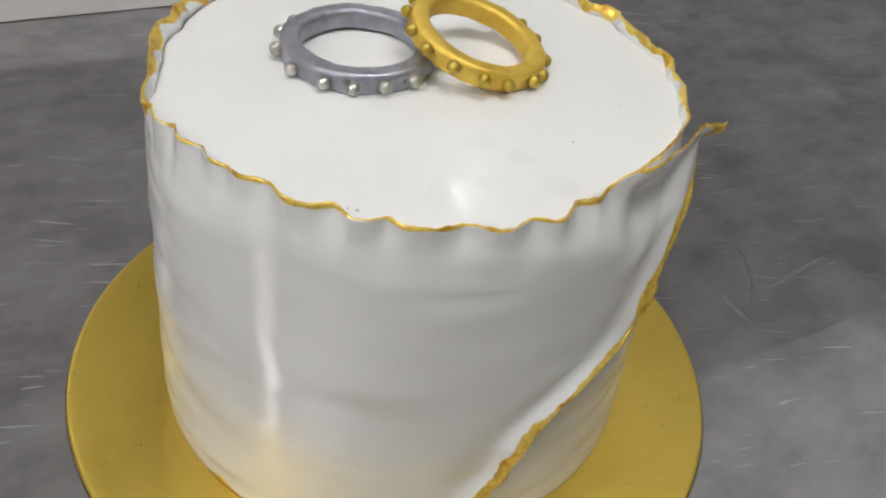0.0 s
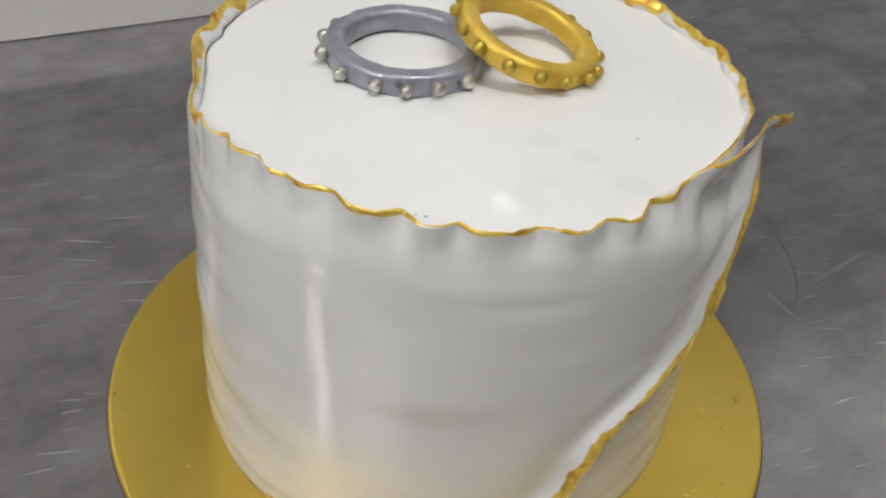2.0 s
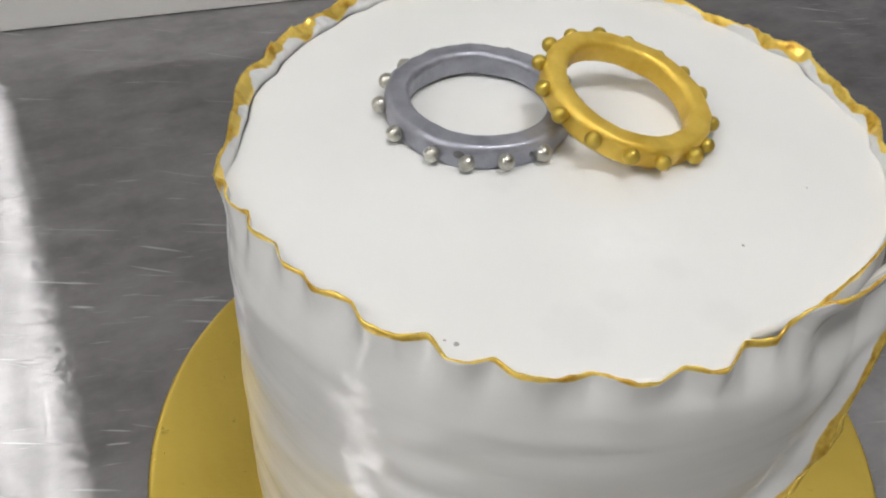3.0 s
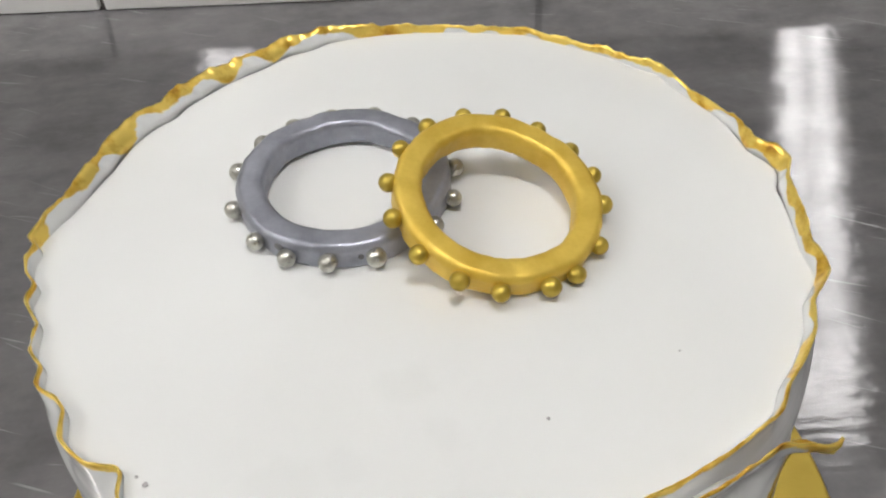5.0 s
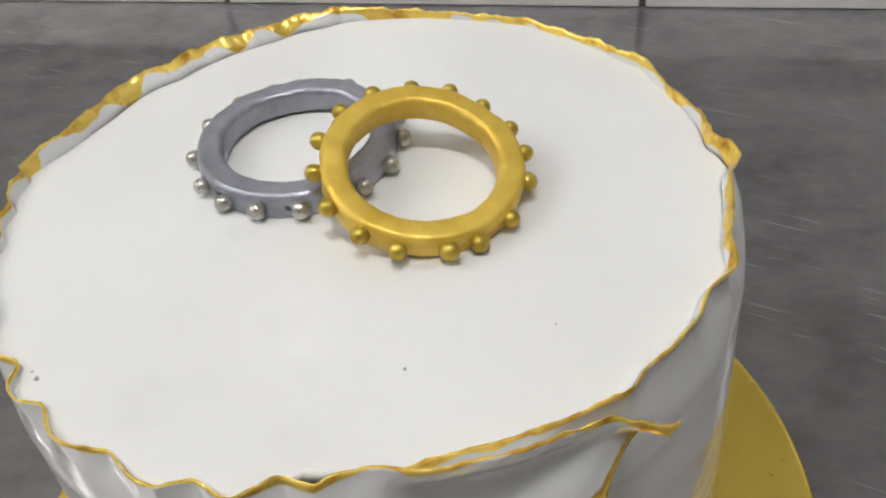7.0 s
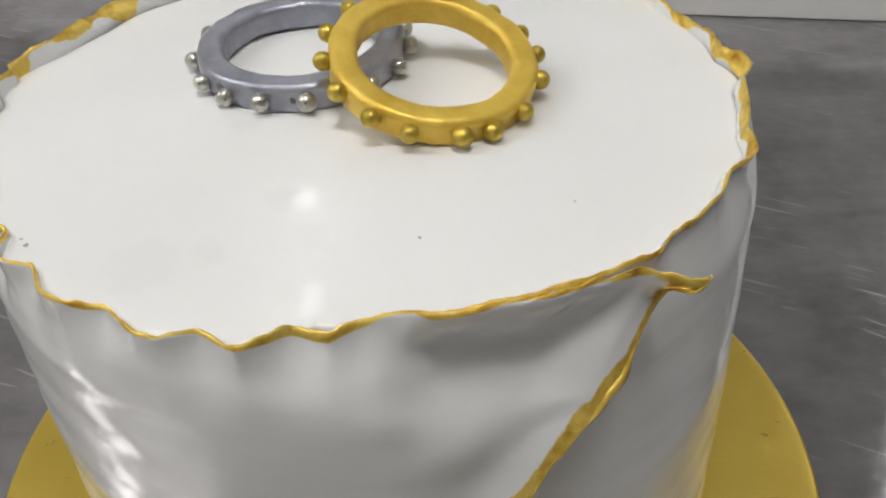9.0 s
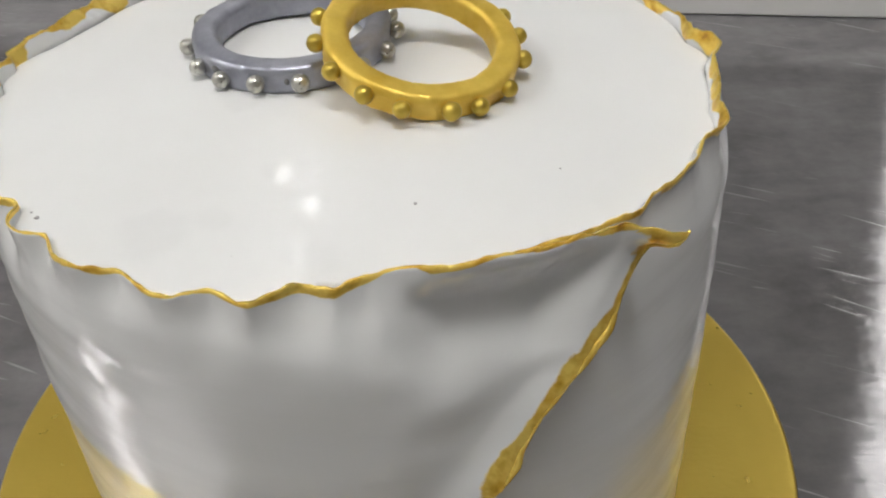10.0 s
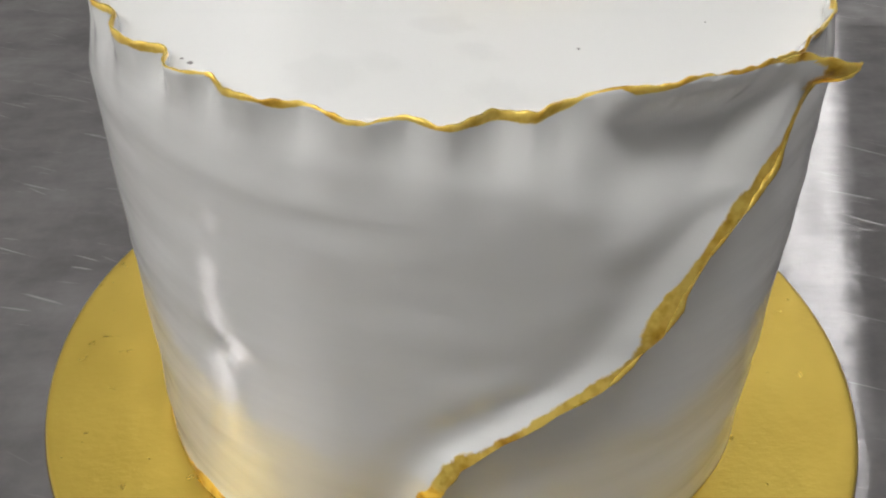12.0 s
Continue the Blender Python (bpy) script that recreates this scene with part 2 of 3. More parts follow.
# low tiled wall behind the table
low = tagged(part("wall_tiled", box(-1.7, 1.7, WALL_Y + 0.006, WALL_Y + 0.12, FLOOR_Z, WALL_H), GROUT), "low wall faced with large white glazed tiles", "wall", kind="structure")

# steel table
TX0, TX1, TY0 = -1.1, 1.1, -0.75
table = thing("steel_table", pose(0, 0, 0), "brushed stainless steel worktable with scratches and smears", "table")


def table_top():
    bm = box(TX0, TX1, TY0, WALL_Y + 0.005, -0.04, 0.0, 0.003, 3)
    uv = bm.loops.layers.uv.new("UVMap")
    for f in bm.faces:
        for lp in f.loops:
            lp[uv].uv = (lp.vert.co.y, lp.vert.co.x)
    return bm


part("tabletop", table_top(), STEEL, table)
for x in (TX0 + 0.06, TX1 - 0.06):
    for y in (TY0 + 0.06, WALL_Y - 0.06):
        part("leg", box(x - 0.02, x + 0.02, y - 0.02, y + 0.02, FLOOR_Z, -0.04, 0.004), STEEL_LEG, table)


# dried wipe marks on the steel
def wipe_mark(points, width, mat, label):
    """A thin dried trace that tapers at both ends."""
    pts = [Vector((x, y, 0.0)) for x, y in points]
    line = []
    for i in range(len(pts) - 1):
        line += [pts[i].lerp(pts[i + 1], q / 8) for q in range(8)]
    line.append(pts[-1])
    n = len(line)
    for _ in range(3):
        line = [line[0]] + [(line[i - 1] + line[i] * 2 + line[i + 1]) / 4 for i in range(1, n - 1)] + [line[-1]]
    verts, faces = [], []
    for i, p in enumerate(line):
        t = (line[min(i + 1, n - 1)] - line[max(i - 1, 0)]).normalized()
        w = width * (0.15 + 0.85 * math.sin(math.pi * i / (n - 1))) * (1 + 0.5 * noise.noise(p * 300))
        side = Vector((-t.y, t.x, 0)) * w
        verts += [p + side, p + side * 0.4 + Vector((0, 0, 0.00025)), p - side * 0.4 + Vector((0, 0, 0.00025)), p - side]
    for i in range(n - 1):
        faces += [(4 * i + q, 4 * i + q + 1, 4 * i + q + 5, 4 * i + q + 4) for q in range(3)]
    part("wipe_mark", mesh_from("wipe_mark", verts, faces, mat), mat, table, label)


MARK_DARK = mat_plain("mark_dark", (0.075, 0.073, 0.08), (0.13, 0.127, 0.135), 0.5, 500)
MARK_PALE = mat_plain("mark_pale", (0.125, 0.12, 0.125), (0.165, 0.16, 0.165), 0.6, 500)
wipe_mark([(0.233, 0.010), (0.228, -0.003), (0.220, -0.016), (0.210, -0.029), (0.197, -0.040)], 0.0009, MARK_DARK, "dark curved scratch")
wipe_mark([(0.191, -0.022), (0.190, -0.031), (0.190, -0.041), (0.191, -0.049)], 0.0016, MARK_PALE, "pale dried smear")
wipe_mark([(0.208, -0.030), (0.230, -0.028), (0.255, -0.024), (0.276, -0.020)], 0.0016, MARK_PALE, "pale dried smear")
wipe_mark([(0.238, -0.027), (0.252, -0.031), (0.260, -0.038)], 0.0008, MARK_DARK, "dark curved scratch")

# overhead lights: slim strips and bays placed from reflections; three unseen panels added
def key_light():
    # unseen key light, added to balance the cake's top against its front
    t = thing("overhead_light", pose(0, 0, CEIL_Z), "flat white key light panel, unseen, added above the cake", "lamp")
    part("housing", box(-0.32, 0.32, -0.17, 0.17, -0.03, -0.001, 0.004), LAMP_BODY, t)
    part("diffuser", box(-0.30, 0.30, -0.15, 0.15, -0.04, -0.031), GLOW_KEY, t, "glowing face of the added key light")
    return t


def batten_light():
    t = thing("overhead_light", pose(0, 0, CEIL_Z), "white ceiling light with two slim strips, switched on", "lamp", "ceiling battens")
    part("housing", box(-0.13, 0.13, -1.76, 1.76, -0.04, -0.001, 0.004), LAMP_BODY, t)
    for x in (-0.062, 0.062):
        part("diffuser", box(x - 0.014, x + 0.014, -1.72, 1.72, -0.055, -0.041), GLOW_CELL, t, "glowing white strip")
    return t


p = key_light()
p.matrix_basis = pose(0.15, -0.42, CEIL_Z)


# unseen fill light, added to brighten the left of cake and board
def fill_light():
    t = thing("overhead_light", pose(-1.7, -1.03, CEIL_Z), "wide square milky fill light, unseen, added on the left", "lamp")
    part("housing", box(-0.48, 0.48, -0.48, 0.48, -0.03, -0.001, 0.004), LAMP_BODY, t)
    part("diffuser", box(-0.45, 0.45, -0.45, 0.45, -0.04, -0.031), GLOW_FILL, t, "milky glowing face of an added fill light")
    return t


fill_light()


# unseen panel, added so the steel on the right reflects something brighter
def steel_fill_light():
    t = thing("overhead_light", pose(1.8, 0.66, CEIL_Z), "large dim milky panel, unseen, added to lift the steel reflections", "lamp")
    part("housing", box(-1.03, 1.03, -0.53, 0.53, -0.03, -0.001, 0.004), LAMP_BODY, t)
    part("diffuser", box(-1.0, 1.0, -0.50, 0.50, -0.04, -0.031), mat_lamp("lamp_steel_fill", STEEL_FILL), t, "milky glowing face of an added fill light")


steel_fill_light()
p = batten_light()
p.matrix_basis = pose(1.61, 2.95, CEIL_Z, 0, 0, -17.0)
copy_thing(p, pose(-0.90, 2.95, CEIL_Z, 0, 0, 7.5))


def bay_light():
    t = thing("overhead_light", pose(-2.0, -0.20, CEIL_Z), "large bright ceiling light divided into four bays", "lamp")
    part("housing", box(-0.82, 0.82, -0.30, 0.30, -0.05, -0.001, 0.004), LAMP_BODY, t)
    for k in range(4):
        x = -0.6 + 0.4 * k
        part("diffuser", box(x - 0.12, x + 0.12, -0.09, 0.09, -0.06, -0.051), GLOW_BAY, t, "glowing white bay")
    return t


bay_light()


# ---- cake board ----
def board():
    t = thing("cake_board", pose(0, 0, 0), "round gold foil cake board on the steel table", "cake board")
    prof = [(0, BOARD_T)] + [(BOARD_R * k / 12, BOARD_T) for k in range(1, 12)]
    prof += [(BOARD_R - 0.003, BOARD_T), (BOARD_R - 0.0016, BOARD_T), (BOARD_R - 0.0012, BOARD_T - 0.0001), (BOARD_R - 0.0006, BOARD_T - 0.0005), (BOARD_R - 0.0005, 0.0014)]
    part("foil", mesh_from("foil", *lathe(prof, 180), FOIL), FOIL, t)
    part("base", mesh_from("base", *lathe([(0, 0.0012), (BOARD_R - 0.0002, 0.0016), (BOARD_R, 0.0014), (BOARD_R, 0.0002), (BOARD_R - 0.0006, 0.0)], 180), CARD), CARD, t, "dark cut edge of the card")
    return t


board()

# ---- cake ----
cake = thing("cake", pose(0, 0, BOARD_T), "round white fondant cake wrapped in a sheet with torn gold edges", "cake")


# the sheet: it starts under its own end, runs once round and ends in a slanting torn edge
SEAM = [(0.003, -138), (0.0145, -118), (0.018, -108), (0.022, -102.5), (0.030, -98.8), (0.034, -95.8), (0.048, -93), (0.062, -90.3), (0.069, -86.2), (0.076, -82.3),
        (0.083, -77.3), (0.0895, -71.6), (0.097, -67.8), (0.103, -66), (0.1145, -63), (0.1255, -59.5), (0.1366, -54), (0.1445, -49.8), (0.153, -46), (0.158, -44.6), (0.161, -44.2)]
# the torn rim: unrolled angle in degrees and radius in millimetres, first turn and second turn
RIM_UNDER = [(-160, 97), (-72, 97.5), (-60, 98.6), (-50, 100), (-44, 101.5), (-40, 99.5), (-35, 99.8), (-29, 99.8), (-24, 98), (-17.4, 101.4), (-12, 97.6), (-3, 97.2), (2.4, 97), (7, 101), (10, 99.4),
             (13, 96), (20, 96.6), (29, 95.6), (36, 96), (40, 98.6), (46, 95.8), (52, 96.6), (57, 96), (66, 97), (70, 98.2), (75, 96.2), (85, 95.8), (100, 96.6), (110, 99.8), (114, 98.7),
             (119, 99.8), (125, 97.6), (135, 98.4), (144, 98.6), (148, 97), (152, 99.4), (157, 100.3), (165, 99), (172, 99.6), (177, 101)]
RIM_OVER = [(180, 103.8), (184, 106.2), (185.3, 103.2), (188, 105), (190.5, 104.7), (193.6, 101.6), (196.2, 104.2), (201.5, 101.3), (205.6, 104.3), (209, 102.7), (212.2, 105.3), (215.1, 102.4),
            (217.9, 102.4), (221.2, 106.4), (226.2, 105.4), (229.7, 101.1), (232.5, 106.4), (235.7, 106.5), (238.4, 102.7), (242, 106.2), (245, 106.8), (251, 102.7), (256, 106.1), (259, 105.9),
            (263, 102.2), (268, 105.7), (272.8, 98.9), (276.8, 101.6), (280, 99.2), (284, 99.6), (288, 103.3), (294, 104.8), (300, 105.3), (306, 105.8), (311, 106.4), (315.8, 106.2)]
RIM_Z = [(-80, 150), (-70, 160.5), (-44, 161.6), (-17, 161.8), (10, 163), (30, 160.6), (40, 162), (60, 160.2), (90, 160.4), (110, 163), (125, 162.6), (145, 163.4), (175, 163.5), (184, 162.2), (200, 161),
         (218, 161.8), (230, 160.4), (252, 159.2), (262, 159), (273, 160), (280, 161), (284, 163.6), (289, 165.6), (294, 166.2), (306, 166), (311, 165.2), (315.8, 162.6)]
PHI0 = -150.0


def seam_angle(z):
    return np.interp(z, [p[0] for p in SEAM], [p[1] for p in SEAM])


def rim_radius(phi, soft=0.7):
    """Radius of the torn rim at an unrolled angle, its corners softened over a few degrees."""
    table = RIM_UNDER + RIM_OVER
    xs, ys = [p[0] for p in table], [p[1] * 0.001 for p in table]
    taps = np.linspace(-2, 2, 9)
    w = np.exp(-taps ** 2)
    return sum(k * np.interp(phi + soft * q, xs, ys) for k, q in zip(w, taps)) / w.sum()


def rim_height(phi):
    xs, ys = [p[0] for p in RIM_Z], [p[1] * 0.001 for p in RIM_Z]
    return sum(np.interp(phi + q, xs, ys) for q in (-2, -1, 0, 1, 2)) / 5


def inset(phi):
    """How far the sheet is drawn in just below its rim, where the rim leans out over the back and the side."""
    return np.interp(phi, [-60, -40, 10, 25, 100, 115, 140, 165, 178, 185], [0, 0.0012, 0.0022, 0.0004, 0.0004, 0.0036, 0.0044, 0.0036, 0.0012, 0])


def disc_radius(deg):
    """Radius of the flat top inside the torn rim."""
    turns = []
    for phi in (deg, deg + 360.0):
        if -86 <= phi <= 316:
            base = float(rim_radius(phi, 7.0))
            turns.append(0.90 * base + 0.10 * (0.1018 + 0.0042 * float(smoothstep(172, 200, phi))) + 0.82 * (float(rim_radius(phi)) - base) - 0.93 * float(inset(phi)))
    return min(turns) - 0.0007


def cake_body():
    prof = [(0.0, TOP_Z)] + [(CAKE_R * k / 24, TOP_Z) for k in range(1, 24)]
    for k in range(9):
        a = math.pi / 2 * k / 8
        prof.append((CAKE_R - 0.0016 + 0.0016 * math.sin(a), TOP_Z - 0.0016 + 0.0016 * math.cos(a)))
    prof += [(CAKE_R, TOP_Z - 0.006), (CAKE_R - 0.006, TOP_Z - 0.008), (CAKE_R - 0.006, BOARD_T)]

    def wob(a, r, z):
        p = Vector((r * math.cos(a), r * math.sin(a), 0))
        if r > 0.080 and z > TOP_Z - 0.009:
            deg = math.degrees(a) - 360 * (a > math.pi)
            r += (disc_radius(deg) - CAKE_R) * float(smoothstep(0.080, CAKE_R - 0.0016, r))
        if z > TOP_Z - 0.0025:
            z += 0.0003 * noise.noise(p * 22) + 0.0012 * (1 - (r / CAKE_R) ** 2) - 0.0006
        return r, z - BOARD_T
    return mesh_from("body", *lathe(prof, 288, wob), FONDANT_TOP)


part("body", cake_body(), FONDANT_TOP, cake, "smooth glossy white top")

def wrap():
    rows = np.concatenate([np.linspace(0, 0.05, 5)[:-1], np.linspace(0.05, 0.11, 17)[:-1], np.linspace(0.11, 0.8, 36)[:-1], np.linspace(0.8, 1.0, 25)])
    ncol = 1080
    u = np.linspace(0, 1, ncol)
    u = 1 - (1 - u) ** 1.25
    uu, vv = np.meshgrid(u, rows, indexing="ij")
    zz = 0.003 + vv * 0.158
    end = 360 + seam_angle(zz)
    ragged = np.array([noise.noise(Vector((v * 26, 3.1, 0))) + 0.6 * noise.noise(Vector((v * 64, 1.7, 0))) for v in rows])
    end = end + ragged[None, :] * 1.1
    phi = PHI0 + uu * (end - PHI0)
    over = smoothstep(172, 200, phi)
    rim_r = rim_radius(phi)
    base_r = rim_radius(phi, 7.0)
    wave_r = rim_r - base_r
    rim = rim_height(phi) + 0.0003 * np.sin(np.radians(phi) * 43)
    z = zz + (rim - 0.161) * smoothstep(0.82, 1.0, vv)
    d = np.radians(end - phi) * 0.1
    # the side widens downwards, the outer turn is fuller above, the rim turns in and waves
    side = np.interp(zz, [0.003, 0.031, 0.066, 0.094, 0.118, 0.137, 0.15, 0.161], [0.1078, 0.1072, 0.1063, 0.1053, 0.1041, 0.1033, 0.1025, 0.1018])
    full = np.interp(zz, [0.003, 0.03, 0.066, 0.094, 0.118, 0.137, 0.161], [0.0003, 0.0006, 0.0014, 0.0024, 0.0033, 0.0042, 0.0042])
    side = side + full * over - 0.0035 * (1 - smoothstep(-100, -20, phi))
    sway = 0.02 * np.sin(np.radians(phi) * 3 + 1) + 0.012 * np.sin(np.radians(phi) * 7) + 0.008 * np.sin(np.radians(phi) * 16)
    top = smoothstep(0.86 + sway, 1.0, vv)
    fold = 0.35 * smoothstep(0.86, 0.97, vv) + 0.65 * smoothstep(0.93, 1.0, vv)
    r = side * (1 - top) + base_r * top + wave_r * fold
    r = r - inset(phi) * top * (1 - smoothstep(0.974, 1.0, vv))
    # its corner ends in a narrow tongue
    r = r + 0.0076 * smoothstep(309.5, 315.8, phi) * smoothstep(0.958, 0.984, vv)
    # the loose end stands off the cake
    lift = np.interp(zz, [0.003, 0.012, 0.03, 0.06, 0.09, 0.127, 0.143, 0.151], [0.0006, 0.0018, 0.0030, 0.0030, 0.0046, 0.0034, 0.0012, 0.0])
    ripple = np.array([noise.noise(Vector((q * 13, 7.3, 0))) + 0.6 * noise.noise(Vector((q * 31, 2.3, 0))) for q in rows])
    lift = lift * (1 + 0.4 * ripple[None, :])
    r = r + lift * np.exp(-(np.maximum(d, 0) / 0.0065) ** 1.3)
    # a shallow hollow beside the loose end and a deeper one under the flared lip of its corner
    r = r - 0.0016 * np.exp(-((d - 0.0095) / np.where(d > 0.0095, 0.010, 0.006)) ** 2) * smoothstep(0.01, 0.05, zz) * (1 - smoothstep(0.13, 0.145, zz))
    lip = smoothstep(281, 290, phi) * (1 - smoothstep(308, 313, phi))
    r = r - 0.0050 * lip * smoothstep(0.005, 0.018, d) * smoothstep(0.80, 0.905, vv) * (1 - smoothstep(0.925, 0.99, vv))
    wave = np.array([[noise.noise(Vector((math.cos(math.radians(p)) * 2.2, math.sin(math.radians(p)) * 2.2, q * 8 + 0.01 * p))) for q in rows] for p in phi[::8, 0]])
    wave = np.array([np.interp(np.arange(ncol), np.arange(0, ncol, 8), wave[:, k]) for k in range(len(rows))]).T
    r = r + 0.0008 * wave * (1 - top)
    band = np.array([[noise.noise(Vector((math.cos(math.radians(p)) * 3.5, math.sin(math.radians(p)) * 3.5, q * 22 + 0.02 * p))) for q in rows] for p in phi[::8, 0]])
    band = np.array([np.interp(np.arange(ncol), np.arange(0, ncol, 8), band[:, k]) for k in range(len(rows))]).T
    r = r + 0.00042 * band * (1 - top)
    tear = np.array([[noise.noise(Vector((p * 0.55, q * 9, 2.0))) for q in (0.0, 1.0)] for p in phi[:, -1]])
    z = z + 0.0009 * tear[:, :1] * smoothstep(0.93, 1.0, vv)
    # distance from the slanting edge: along the sheet and upwards, whichever is shorter
    along = np.maximum(np.radians(end - phi) * 0.108, 0)
    above = np.maximum(zz - np.interp(phi - 360, [p[1] for p in SEAM], [p[0] for p in SEAM]), 0)
    edge = along * above / np.sqrt(along ** 2 + above ** 2 + 1e-12)
    edge = np.where(phi < 200, along, edge)
    a = np.radians(phi)
    # paint: narrow along the rim, wide along the loose end, patchy far round the back
    blob = np.array([[noise.noise(Vector((p * 0.16, 7.0, 4.0))) for _ in (0,)] for p in phi[:, -1]])
    rim_w = np.where(phi > 185, 0.0012, 0.0026) * np.clip(1 + 1.9 * blob, 0.3, np.where(phi > 185, 1.6, np.where(phi < 0, 0.9, 1.8)))
    rim_w = np.where((phi > 282) & (phi < 302), rim_w * 0.5, rim_w)
    paint = np.minimum((rim - z) / rim_w, edge / 0.0031)
    paint = np.where((phi > 311) & (zz > 0.152), paint * 0.45, paint)
    inside = np.where((phi > 285) & (vv > 0.9), paint * 0.4, paint)
    thick = 0.0012 - 0.0006 * smoothstep(0.004, 0.0, np.minimum(rim - z, along))
    nrow = len(rows)
    outer = np.stack([r * np.cos(a), r * np.sin(a), z - BOARD_T], -1)
    ri = r - thick
    inner = np.stack([ri * np.cos(a), ri * np.sin(a), z - BOARD_T], -1)
    verts = np.concatenate([outer.reshape(-1, 3), inner.reshape(-1, 3)])
    idx = np.arange(ncol * nrow).reshape(ncol, nrow)
    off = ncol * nrow
    faces = []
    for i in range(ncol - 1):
        for j in range(nrow - 1):
            q = (int(idx[i, j]), int(idx[i + 1, j]), int(idx[i + 1, j + 1]), int(idx[i, j + 1]))
            faces.append(q)
            faces.append(tuple(k + off for k in reversed(q)))
    for i in range(ncol - 1):
        for j in (0, nrow - 1):
            p, q = int(idx[i, j]), int(idx[i + 1, j])
            faces.append((q, p, p + off, q + off) if j == 0 else (p, q, q + off, p + off))
    for j in range(nrow - 1):
        for i in (0, ncol - 1):
            p, q = int(idx[i, j]), int(idx[i, j + 1])
            faces.append((p, q, q + off, p + off) if i == 0 else (q, p, p + off, q + off))
    me = mesh_from("wrap", verts, faces, WRAP)
    at = me.attributes.new("paint", "FLOAT", "POINT")
    at.data.foreach_set("value", np.concatenate([paint.ravel(), inside.ravel()]).astype(np.float32))
    return me, outer


wrap_mesh, SHEET = wrap()
sheet = part("wrap", wrap_mesh, WRAP, cake, "white fondant sheet with a ruffled rim and a loose slanting end")


def edge_bead(line, size, name, seed, thin=0, bare=(0, 0)):
    """An uneven thick bead of gold along a line of points."""
    verts, faces, k = [], [], 7
    n = len(line)
    for i, p in enumerate(line):
        t = (line[min(i + 1, n - 1)] - line[max(i - 1, 0)])
        t = Vector(t).normalized()
        s = t.cross(Vector((0, 0, 1))).normalized() if abs(t.z) < 0.98 else Vector((1, 0, 0))
        w = t.cross(s)
        q = Vector(p)
        rad = size * (0.6 + 1.5 * noise.noise(q * 80 + Vector((seed, 0, 0))) + 0.5 * noise.noise(q * 300))
        rad = max(rad, size * 0.12) * (0.3 if i < thin or bare[0] < i < bare[1] else 1.0)
        for j in range(k):
            b = 2 * math.pi * j / k
            verts.append(q + s * (rad * math.cos(b)) + w * (rad * 0.8 * math.sin(b)))
    for i in range(n - 1):
        for j in range(k):
            faces.append((i * k + j, i * k + (j + 1) % k, (i + 1) * k + (j + 1) % k, (i + 1) * k + j))
    return mesh_from(name, verts, faces, GOLD_PAINT)


rim_line = SHEET[:, -1].copy()
rim_line[:, :2] *= 0.997
seam_line = SHEET[-1, :].copy()
seam_line[:, :2] *= 0.997
part("gilded_edge", edge_bead(rim_line, 0.00026, "gilded_edge", 0, 670, (945, 1016)), GOLD_PAINT, sheet, "torn rim brushed with gold")
part("gilded_edge", edge_bead(seam_line, 0.00095, "gilded_edge", 5), GOLD_PAINT, sheet, "torn loose end brushed thickly with gold")


# ---- rings ----
def ring_mesh(r_in, r_out, h, mat, seed):
    """A hand-shaped band: a rounded rectangle turned round, a little uneven."""
    prof = []
    c, hw, hh = (r_in + r_out) / 2, (r_out - r_in) / 2, h / 2
    rad = min(hw, hh) * 0.55
    for cx, cz, a0 in ((hw - rad, hh - rad, 0), (-(hw - rad), hh - rad, 90), (-(hw - rad), -(hh - rad), 180), (hw - rad, -(hh - rad), 270)):
        for k in range(6):
            a = radians(a0 + 90 * k / 5)
            prof.append((c + cx + rad * math.cos(a), cz + rad * math.sin(a)))
    prof.append(prof[0])

    def wob(a, r, z):
        p = Vector((math.cos(a) * 1.6, math.sin(a) * 1.6, seed))
        q = Vector((math.cos(a) * 5, math.sin(a) * 5, seed + 4))
        e = Vector((math.cos(a) * 11, math.sin(a) * 11, z * 500 + seed))
        return r + 0.0006 * noise.noise(p) + 0.00035 * noise.noise(q) + 0.00022 * noise.noise(e), z * (1 + 0.08 * noise.noise(q)) + 0.0003 * noise.noise(p * 1.7)
    return mesh_from("band", *lathe(prof, 128, wob), mat)


def pearl_mesh(rad, mat):
    bm = bmesh.new()
    bmesh.ops.create_icosphere(bm, subdivisions=3, radius=rad)
    me = bpy.data.meshes.new("pearl")
    bm.to_mesh(me)
    bm.free()
    me.materials.append(mat)
    me.polygons.foreach_set("use_smooth", [True] * len(me.polygons))
    return me


def finger_ring(at, label, band_mat, pearl_mat, r_in, r_out, h, r_pearl, angles, rad, seed, drop=0.0, sink=0.0):
    t = thing("ring", at, label, "ring", "rings on the cake")
    part("band", ring_mesh(r_in, r_out, h, band_mat, seed), band_mat, t).location = (0, 0, sink)
    me = pearl_mesh(rad, pearl_mat)
    rnd = random.Random(seed)
    for a in angles:
        p = part("pearl", me, pearl_mat, t)
        a = radians(a)
        p.location = (r_pearl * math.cos(a), r_pearl * math.sin(a), drop + rnd.uniform(-0.0005, 0.0005))
        s = rnd.uniform(0.94, 1.06)
        p.scale = (s, s, s)
        p.rotation_euler = (rnd.uniform(0, 3), rnd.uniform(0, 3), 0)
    return t


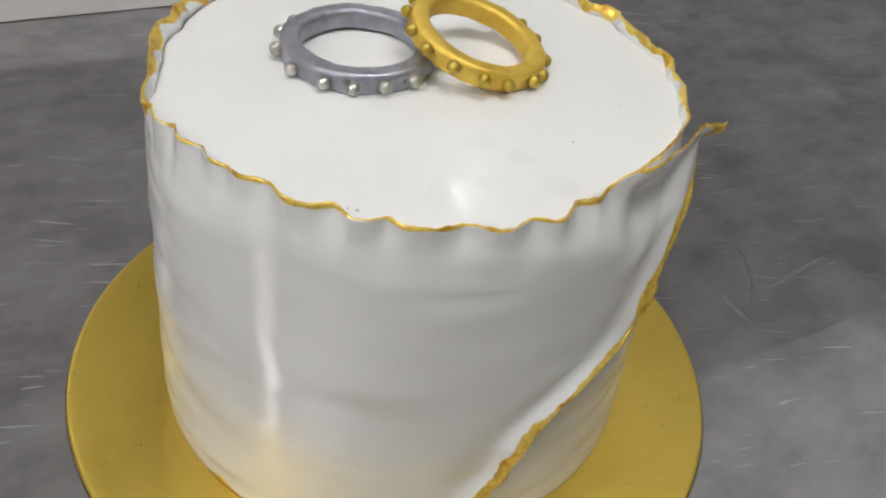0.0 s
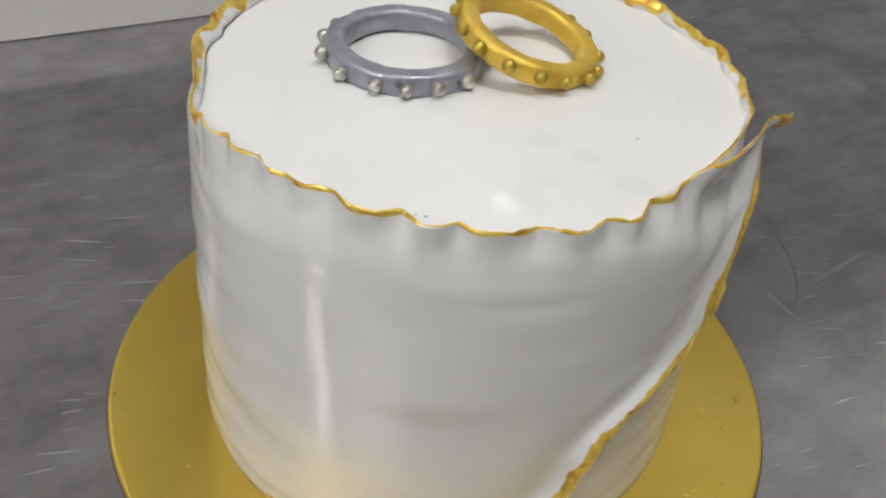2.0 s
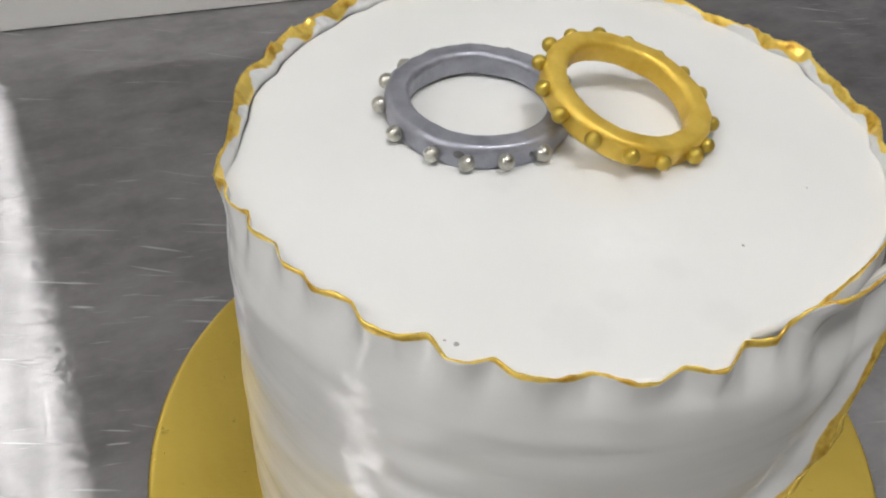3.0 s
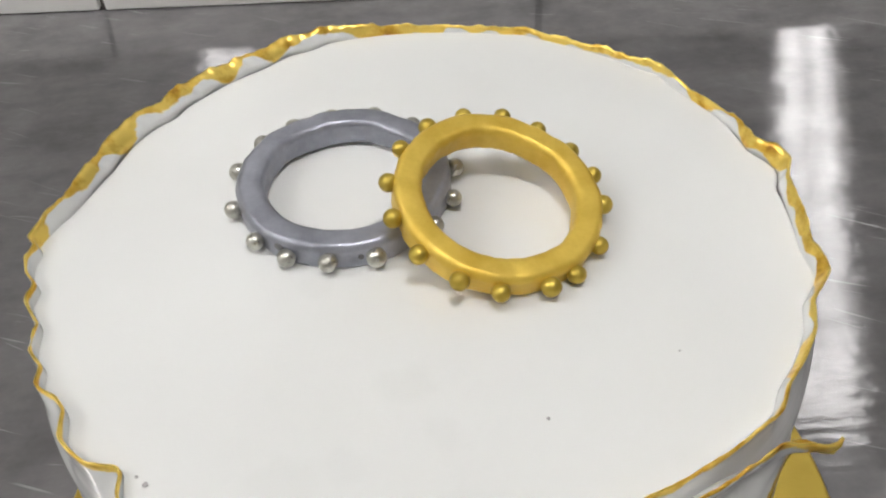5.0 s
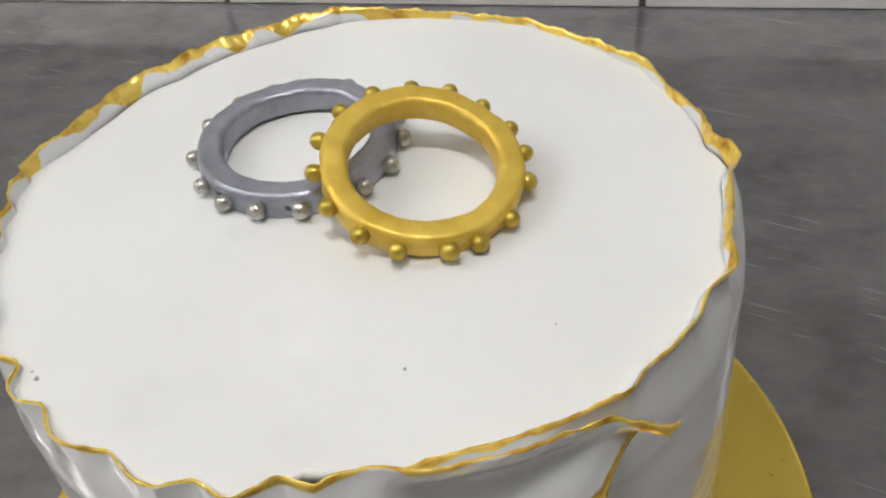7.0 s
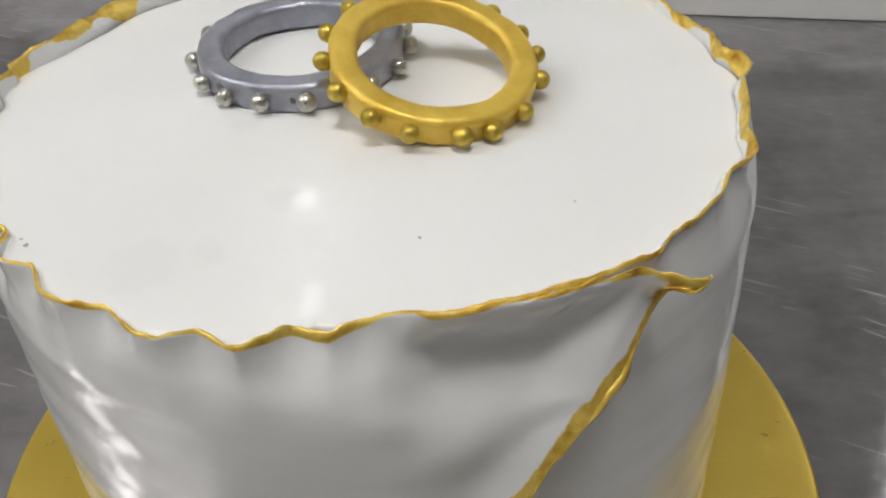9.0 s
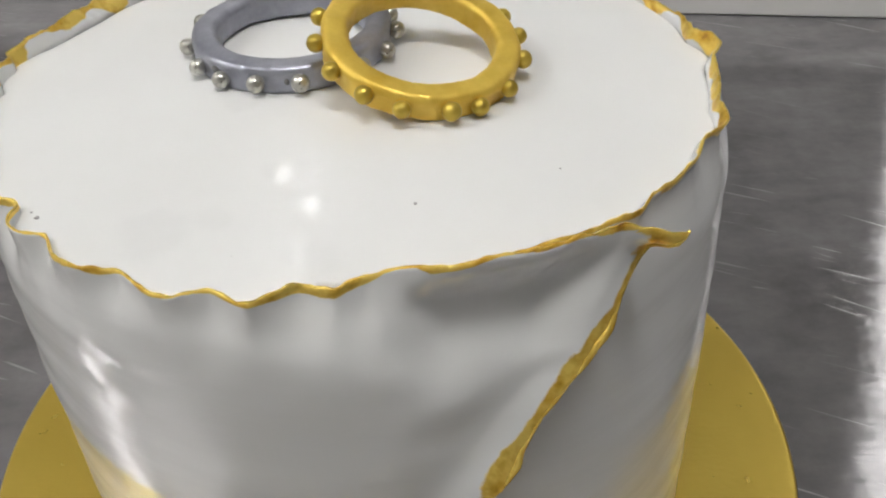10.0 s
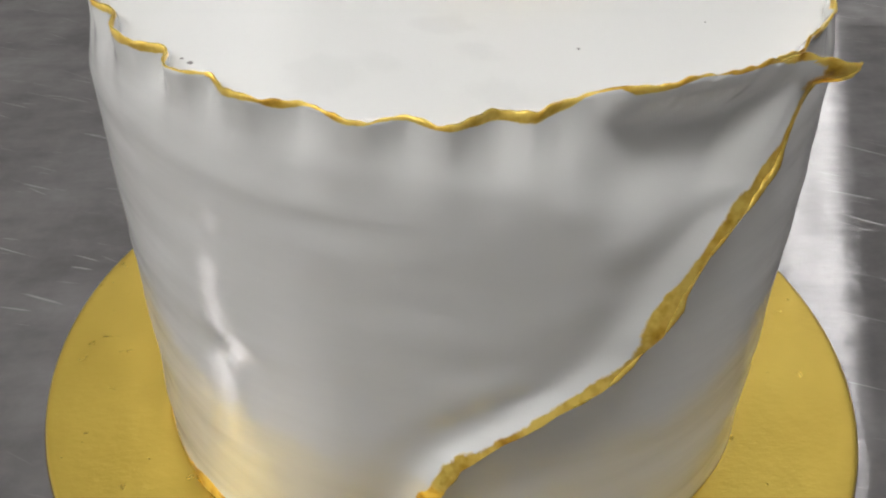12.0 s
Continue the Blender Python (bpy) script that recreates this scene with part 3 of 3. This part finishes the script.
SILVER_ANGLES = [196, 224, 244, 265, 288, 323, 345, 8, 30, 52, 76, 100, 122, 143, 168]
GOLD_ANGLES = [178, 200, 225, 249, 270, 296, 313, 336, 4, 23, 43, 86, 108, 65, 131, 154]
silver = finger_ring(pose(-0.0233, 0.0081, TOP_Z + 0.0046, 1.5, -0.5, 0), "silver sugar-paste ring studded with silver pearls, lying flat on the cake", SILVER_RING, SILVER_PEARL,
            0.0214, 0.0290, 0.0084, 0.0304, SILVER_ANGLES, 0.0025, 3, -0.0002)
finger_ring(pose(0.0172, -0.0091, 0.1705, 11.7, 11.5, 0), "gold sugar-paste ring studded with gold pearls, leaning on the silver ring", GOLD_RING, GOLD_PEARL,
            0.0197, 0.0268, 0.0080, 0.0280, GOLD_ANGLES, 0.0025, 9, -0.0002, -0.0012)


# pressed marks in the silver band, dark discs coloured as the shade in hollows
def pressed_mark(parent, angle, r, z, w, h):
    bm = bmesh.new()
    bmesh.ops.create_uvsphere(bm, u_segments=14, v_segments=8, radius=1)
    bmesh.ops.scale(bm, verts=bm.verts, vec=(0.0004, w, h))
    ob = part("pressed_mark", bm, HOLLOW_SHADE, parent, "dark disc standing in for the shade in a pressed hollow", True)
    ob.location = (r * math.cos(radians(angle)), r * math.sin(radians(angle)), z)
    ob.rotation_euler = (0, 0, radians(angle))


pressed_mark(silver, 239, 0.0293, 0.0013, 0.0017, 0.0013)
pressed_mark(silver, 281, 0.0293, 0.0002, 0.0008, 0.0010)


# tiny specks on the cake's top
def speck(x, y, size, seed):
    bm = bmesh.new()
    bmesh.ops.create_icosphere(bm, subdivisions=2, radius=size)
    for v in bm.verts:
        v.co *= 1 + 0.5 * noise.noise(v.co * 2500 + Vector((seed, 0, 0)))
        v.co.z *= 0.45
    tagged(part("speck", bm, GREY_SPECK, smooth=True), "tiny grey sugar speck on the white cake top", "speck", "specks").location = (x, y, TOP_Z + 0.0006 - 0.0012 * (math.hypot(x, y) / CAKE_R) ** 2 + size * 0.2)


for k, (x, y, size) in enumerate(((0.0237, -0.0683, 0.00042), (0.0556, -0.0513, 0.0003), (-0.0600, -0.0800, 0.0006), (-0.0622, -0.0780, 0.00035), (-0.0119, -0.0900, 0.00025))):
    speck(x, y, size, k)


# ---- small things on the board ----
def fondant_letter(points, at, label):
    """A rolled strip of fondant laid in a curve."""
    line = []
    for i in range(len(points) - 1):
        for k in range(6):
            f = k / 6
            line.append(Vector((*points[i], 0)).lerp(Vector((*points[i + 1], 0)), f))
    line.append(Vector((*points[-1], 0)))
    verts, faces, k = [], [], 12
    for i, p in enumerate(line):
        t = (line[min(i + 1, len(line) - 1)] - line[max(i - 1, 0)]).normalized()
        s = Vector((-t.y, t.x, 0))
        e = min(i, len(line) - 1 - i)
        w = 0.0026 * (1 if e > 1 else (0.55, 0.88)[e])
        for j in range(k):
            b = 2 * math.pi * j / k
            verts.append(p + s * (w * math.cos(b)) + Vector((0, 0, 0.0022 + 0.0022 * math.copysign(abs(math.sin(b)) ** 0.6, math.sin(b)))))
    for i in range(len(line) - 1):
        for j in range(k):
            faces.append((i * k + j, i * k + (j + 1) % k, (i + 1) * k + (j + 1) % k, (i + 1) * k + j))
    faces.append(tuple(range(k)))
    faces.append(tuple(reversed(range(len(verts) - k, len(verts)))))
    ob = new("fondant_letter", mesh_from("fondant_letter", verts, faces, FONDANT_PIECE))
    ob.matrix_basis = at
    return tagged(ob, label, "letter", "letters on the board")


arc = [(0.0075 * math.cos(radians(a)), 0.0075 * math.sin(radians(a))) for a in range(60, 301, 20)]
fondant_letter(arc, pose(0.0360, -0.1300, BOARD_T, 0, 0, -8), "white fondant letter lying on the gold board")
fondant_letter(arc, pose(0.0205, -0.1325, BOARD_T, 0, 0, -75), "white fondant letter lying on the gold board")

# ---- tiles of the low wall ----
TILE_W, JOINT = 0.324, 0.0045
tile_mesh = bpy.data.meshes.new("tile")
bm = box(-(TILE_W - JOINT) / 2, (TILE_W - JOINT) / 2, 0, 0.012, 0.0, WALL_H, 0.0012, 2)
bm.to_mesh(tile_mesh)
bm.free()
tile_mesh.materials.append(TILE)
for k in range(-5, 6):
    p = part("tile", tile_mesh, TILE, low)
    p.location = (0.083 - TILE_W / 2 + k * TILE_W, WALL_Y, 0.0005)
